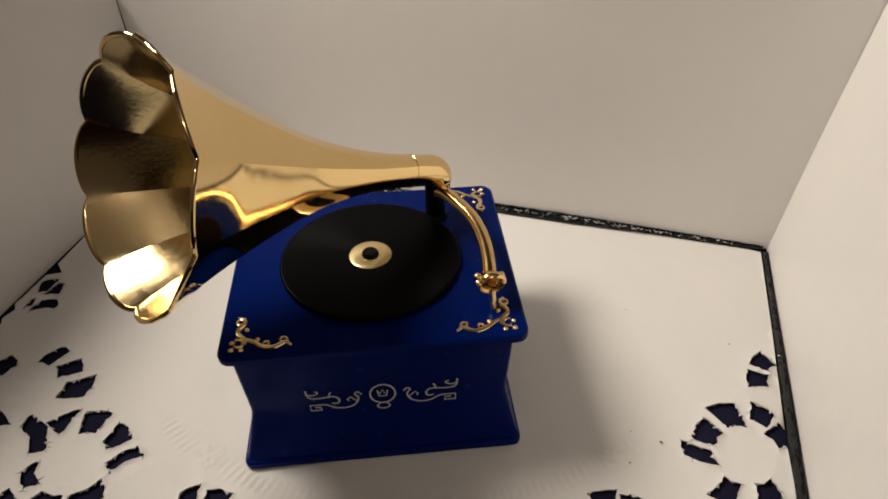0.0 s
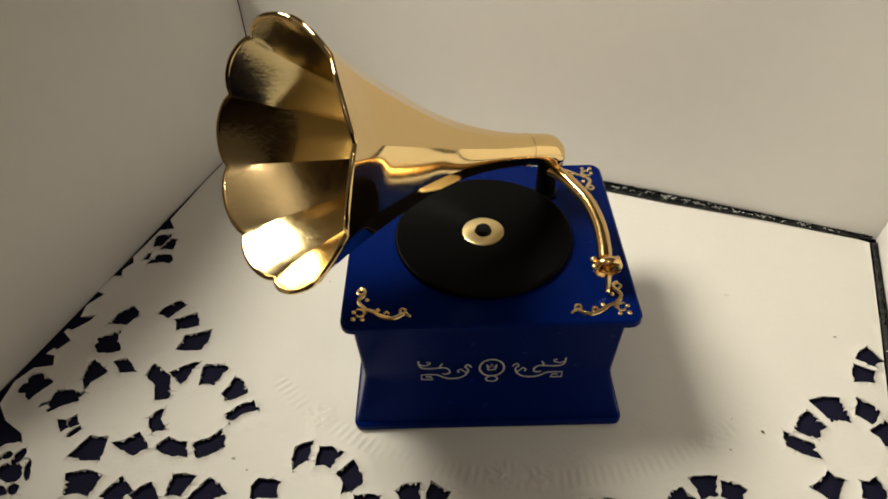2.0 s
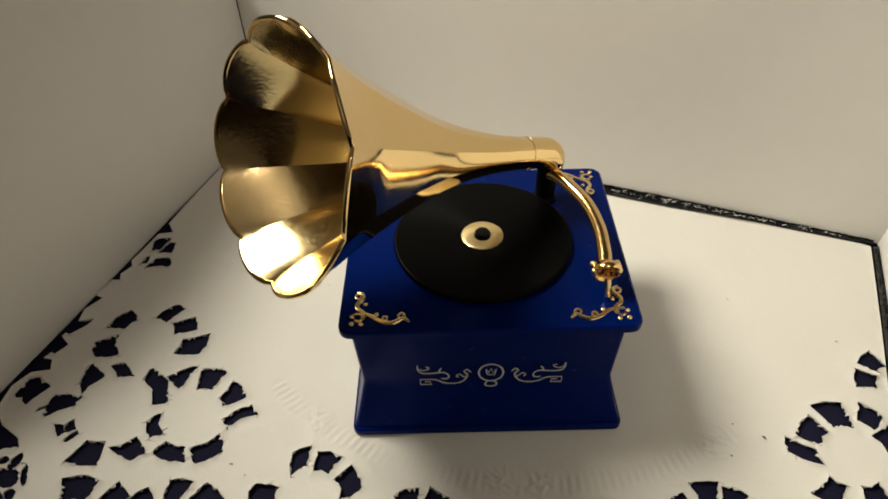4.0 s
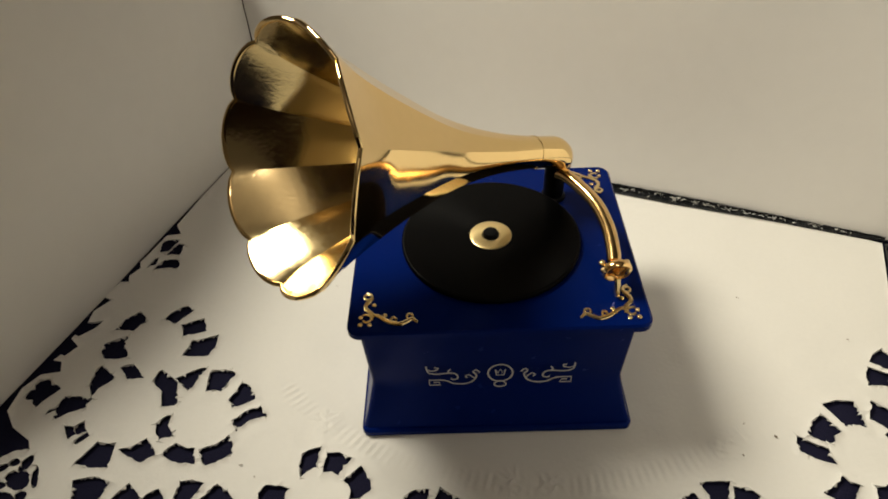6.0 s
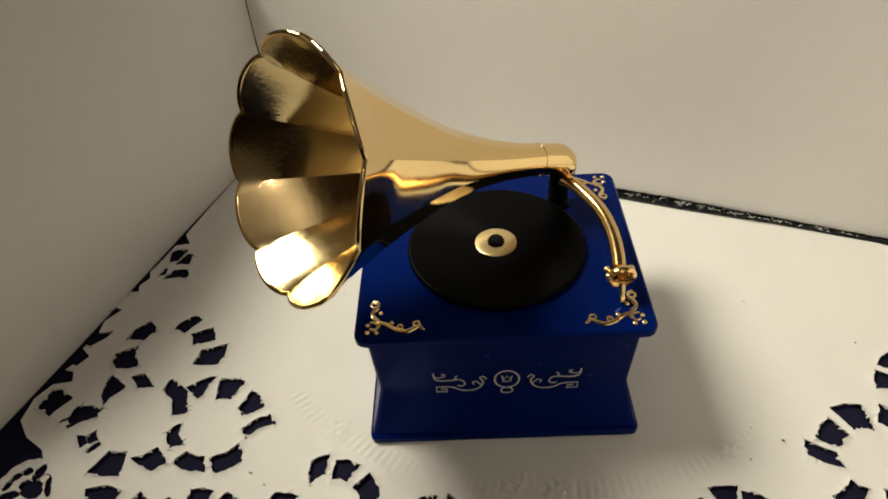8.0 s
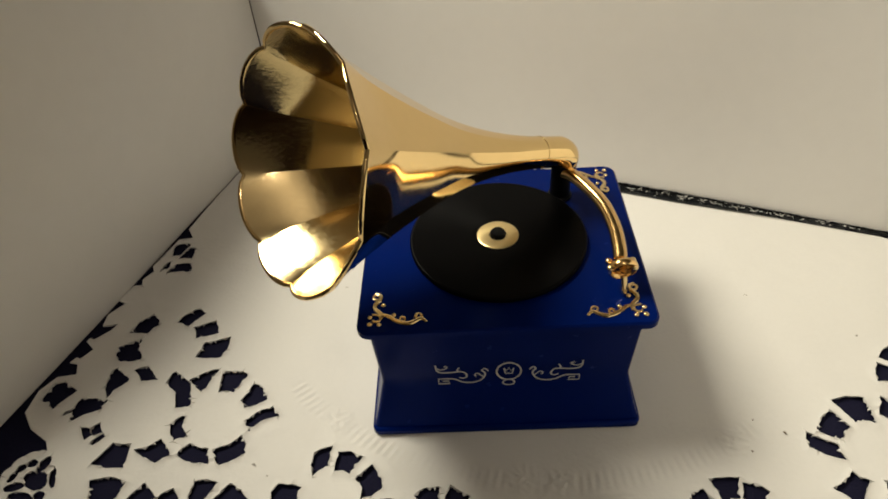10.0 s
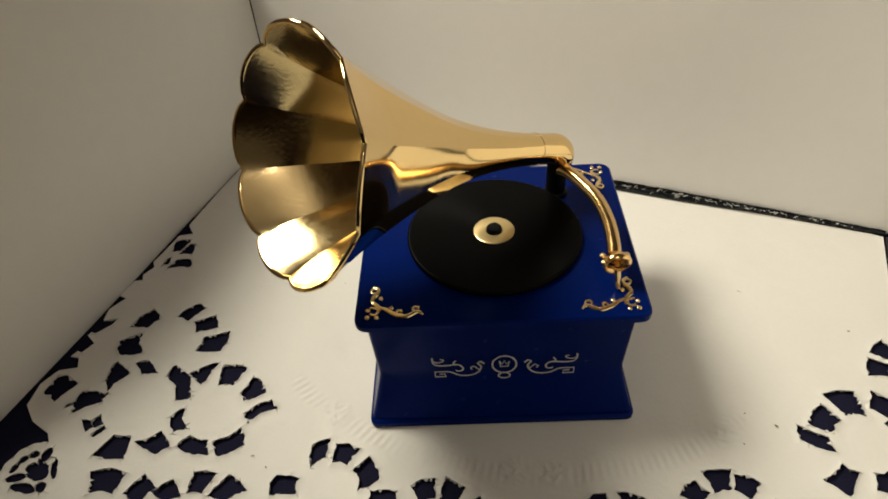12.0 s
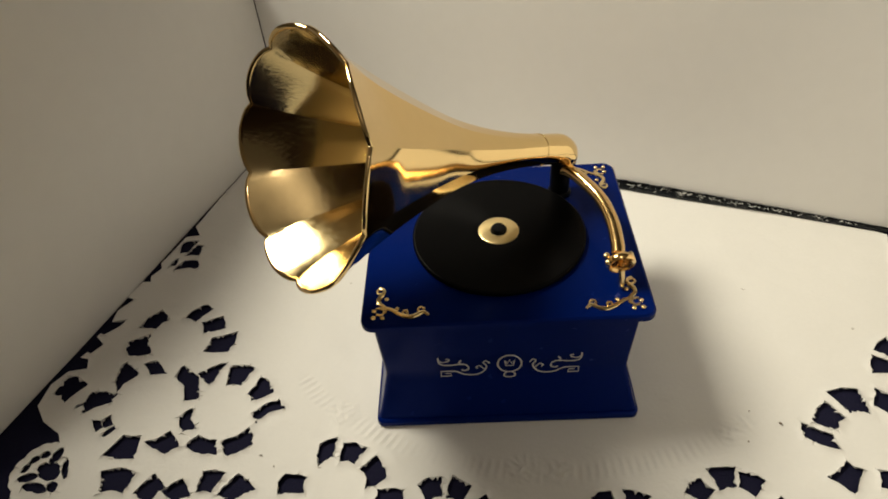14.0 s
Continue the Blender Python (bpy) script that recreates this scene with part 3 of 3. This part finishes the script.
# raised corner scrolls on the lid, drawn for the corner at +x -y and turned for the others
def scroll(place):
    bm = bmesh.new()
    lines = [
        [(-0.0225, 0.0035), (-0.0205, 0.0052), (-0.0185, 0.0040), (-0.0160, 0.0030), (-0.0125, 0.0042), (-0.0090, 0.0068), (-0.0055, 0.0078)],
        [(-0.0042, 0.0178), (-0.0058, 0.0168), (-0.0060, 0.0148), (-0.0044, 0.0122), (-0.0046, 0.0100), (-0.0068, 0.0078), (-0.0070, 0.0050)],
    ]
    for pts in lines:
        path = smooth_line([(x, y, 0) for x, y in pts], 5)
        tube(bm, [place @ p for p in path], [0.00045 + 0.0004 * math.sin(math.pi * i / len(path)) for i in range(len(path))], 8, 0.7)
    for c, r, a0, a1 in (((-0.0195, 0.0062), 0.0016, 250, -60), ((-0.0046, 0.0160), 0.0016, 200, 510), ((-0.0048, 0.0055), 0.0022, 60, 330), ((-0.0140, 0.0052), 0.0012, 260, -40)):
        tube(bm, [place @ p for p in spiral(c, r, r * 0.45, a0, a1)], 0.00045, 8, 0.7)
    for x, y, r in ((-0.0030, 0.0030, 0.0010), (-0.0030, 0.0062, 0.0009), (-0.0062, 0.0028, 0.0009), (-0.0112, 0.0070, 0.0009), (-0.0072, 0.0118, 0.0009)):
        ball(bm, place @ Vector((x, y, 0)), r, 0.7)
    part("corner_scroll", bm, GOLD_WORN, gram, "raised gold scroll ornament")


for sx, sy in ((1, 1), (1, -1), (-1, -1), (-1, 1)):
    scroll(pose(sx * (HX - 0.001) + 0.0006, sy * (-HY + 0.001), TOP + 0.0002) @ Matrix.Diagonal((sx, sy, 1, 1)))


# printed ornament on the front
def front_print():
    place = pose(0.0013, -HY + 0.0020, 0.0306, 90, 0, 0)
    bm = bmesh.new()
    line = lambda pts, w: tube(bm, [place @ p for p in pts], w, 6, 0.5, Vector((0, 1, 0)))
    line([Vector((0.0044 * math.cos(a), 0.0048 * math.sin(a), 0)) for a in (2 * math.pi * k / 30 for k in range(31))], 0.00034)
    crown = [(-0.0018, 0.0018), (-0.0013, -0.0012), (0.0013, -0.0012), (0.0018, 0.0018), (0.0008, 0.0001), (0, 0.0022), (-0.0008, 0.0001), (-0.0018, 0.0018)]
    line([Vector((x, y, 0)) for x, y in crown], 0.00026)
    line(smooth_line([(-0.0007, -0.0047, 0), (-0.0020, -0.0060, 0), (-0.0018, -0.0074, 0), (0, -0.0080, 0), (0.0018, -0.0074, 0), (0.0020, -0.0060, 0), (0.0007, -0.0047, 0)], 4), 0.00030)
    part("printed_emblem", bm, SILVER, gram, "silver printed round emblem")
    # one half of the scroll: stem ending in a square key, inner curl, upper branch with its hook and twig
    stem = [(0.0074, 0.0007), (0.0086, 0.0021), (0.0097, 0.0010), (0.0086, -0.0006), (0.0090, -0.0029), (0.0106, -0.0048), (0.0133, -0.0058), (0.0168, -0.0054), (0.0196, -0.0036), (0.0218, -0.0032)]
    key = [(0.0218, -0.0032), (0.0256, -0.0032), (0.0256, -0.0061), (0.0216, -0.0061), (0.0221, -0.0045), (0.0240, -0.0045)]
    curl = [(0.0090, -0.0028), (0.0101, -0.0017), (0.0112, -0.0005), (0.0124, -0.0014), (0.0118, -0.0023)]
    branch = [(0.0178, -0.0026), (0.0168, -0.0031), (0.0154, -0.0025), (0.0153, -0.0010), (0.0164, 0.0004), (0.0182, 0.0007), (0.0220, 0.0003), (0.0248, 0.0006), (0.0261, 0.0021), (0.0263, 0.0047)]
    hook = [(0.0259, 0.0028), (0.0246, 0.0021), (0.0228, 0.0026), (0.0222, 0.0036), (0.0234, 0.0040)]
    twig = [(0.0182, 0.0007), (0.0186, 0.0018), (0.0178, 0.0030)]
    for s in (-1, 1):
        bm = bmesh.new()
        for pts, w in ((stem, 0.00032), (curl, 0.00026), (branch, 0.00032), (hook, 0.00026), (twig, 0.00030)):
            line(smooth_line([(s * x, y, 0) for x, y in pts], 4), w)
        line([Vector((s * x, y, 0)) for x, y in key], 0.00028)
        part("printed_scroll", bm, SILVER, gram, "silver printed scroll")


front_print()

# crumbs on the paper
bm = bmesh.new()
for x, y, r in ((0.1033, -0.0527, 0.0006), (0.0892, -0.0601, 0.0005), (-0.0960, -0.0590, 0.0004), (-0.0900, -0.0640, 0.0003), (0.1120, 0.0180, 0.0004), (0.1500, -0.0080, 0.0004), (0.0940, -0.0470, 0.0003), (-0.0700, 0.0330, 0.0003)):
    for k in range(3):
        ball(bm, Vector((x + rng.uniform(-1, 1) * r * 1.2, y + rng.uniform(-1, 1) * r * 0.7, 0.0005)), r * rng.uniform(0.4, 0.8), 0.6)
tagged(part("crumbs", bm, CRUMB), "tiny brown crumbs lying on the paper doily", "crumbs", kind="stuff")
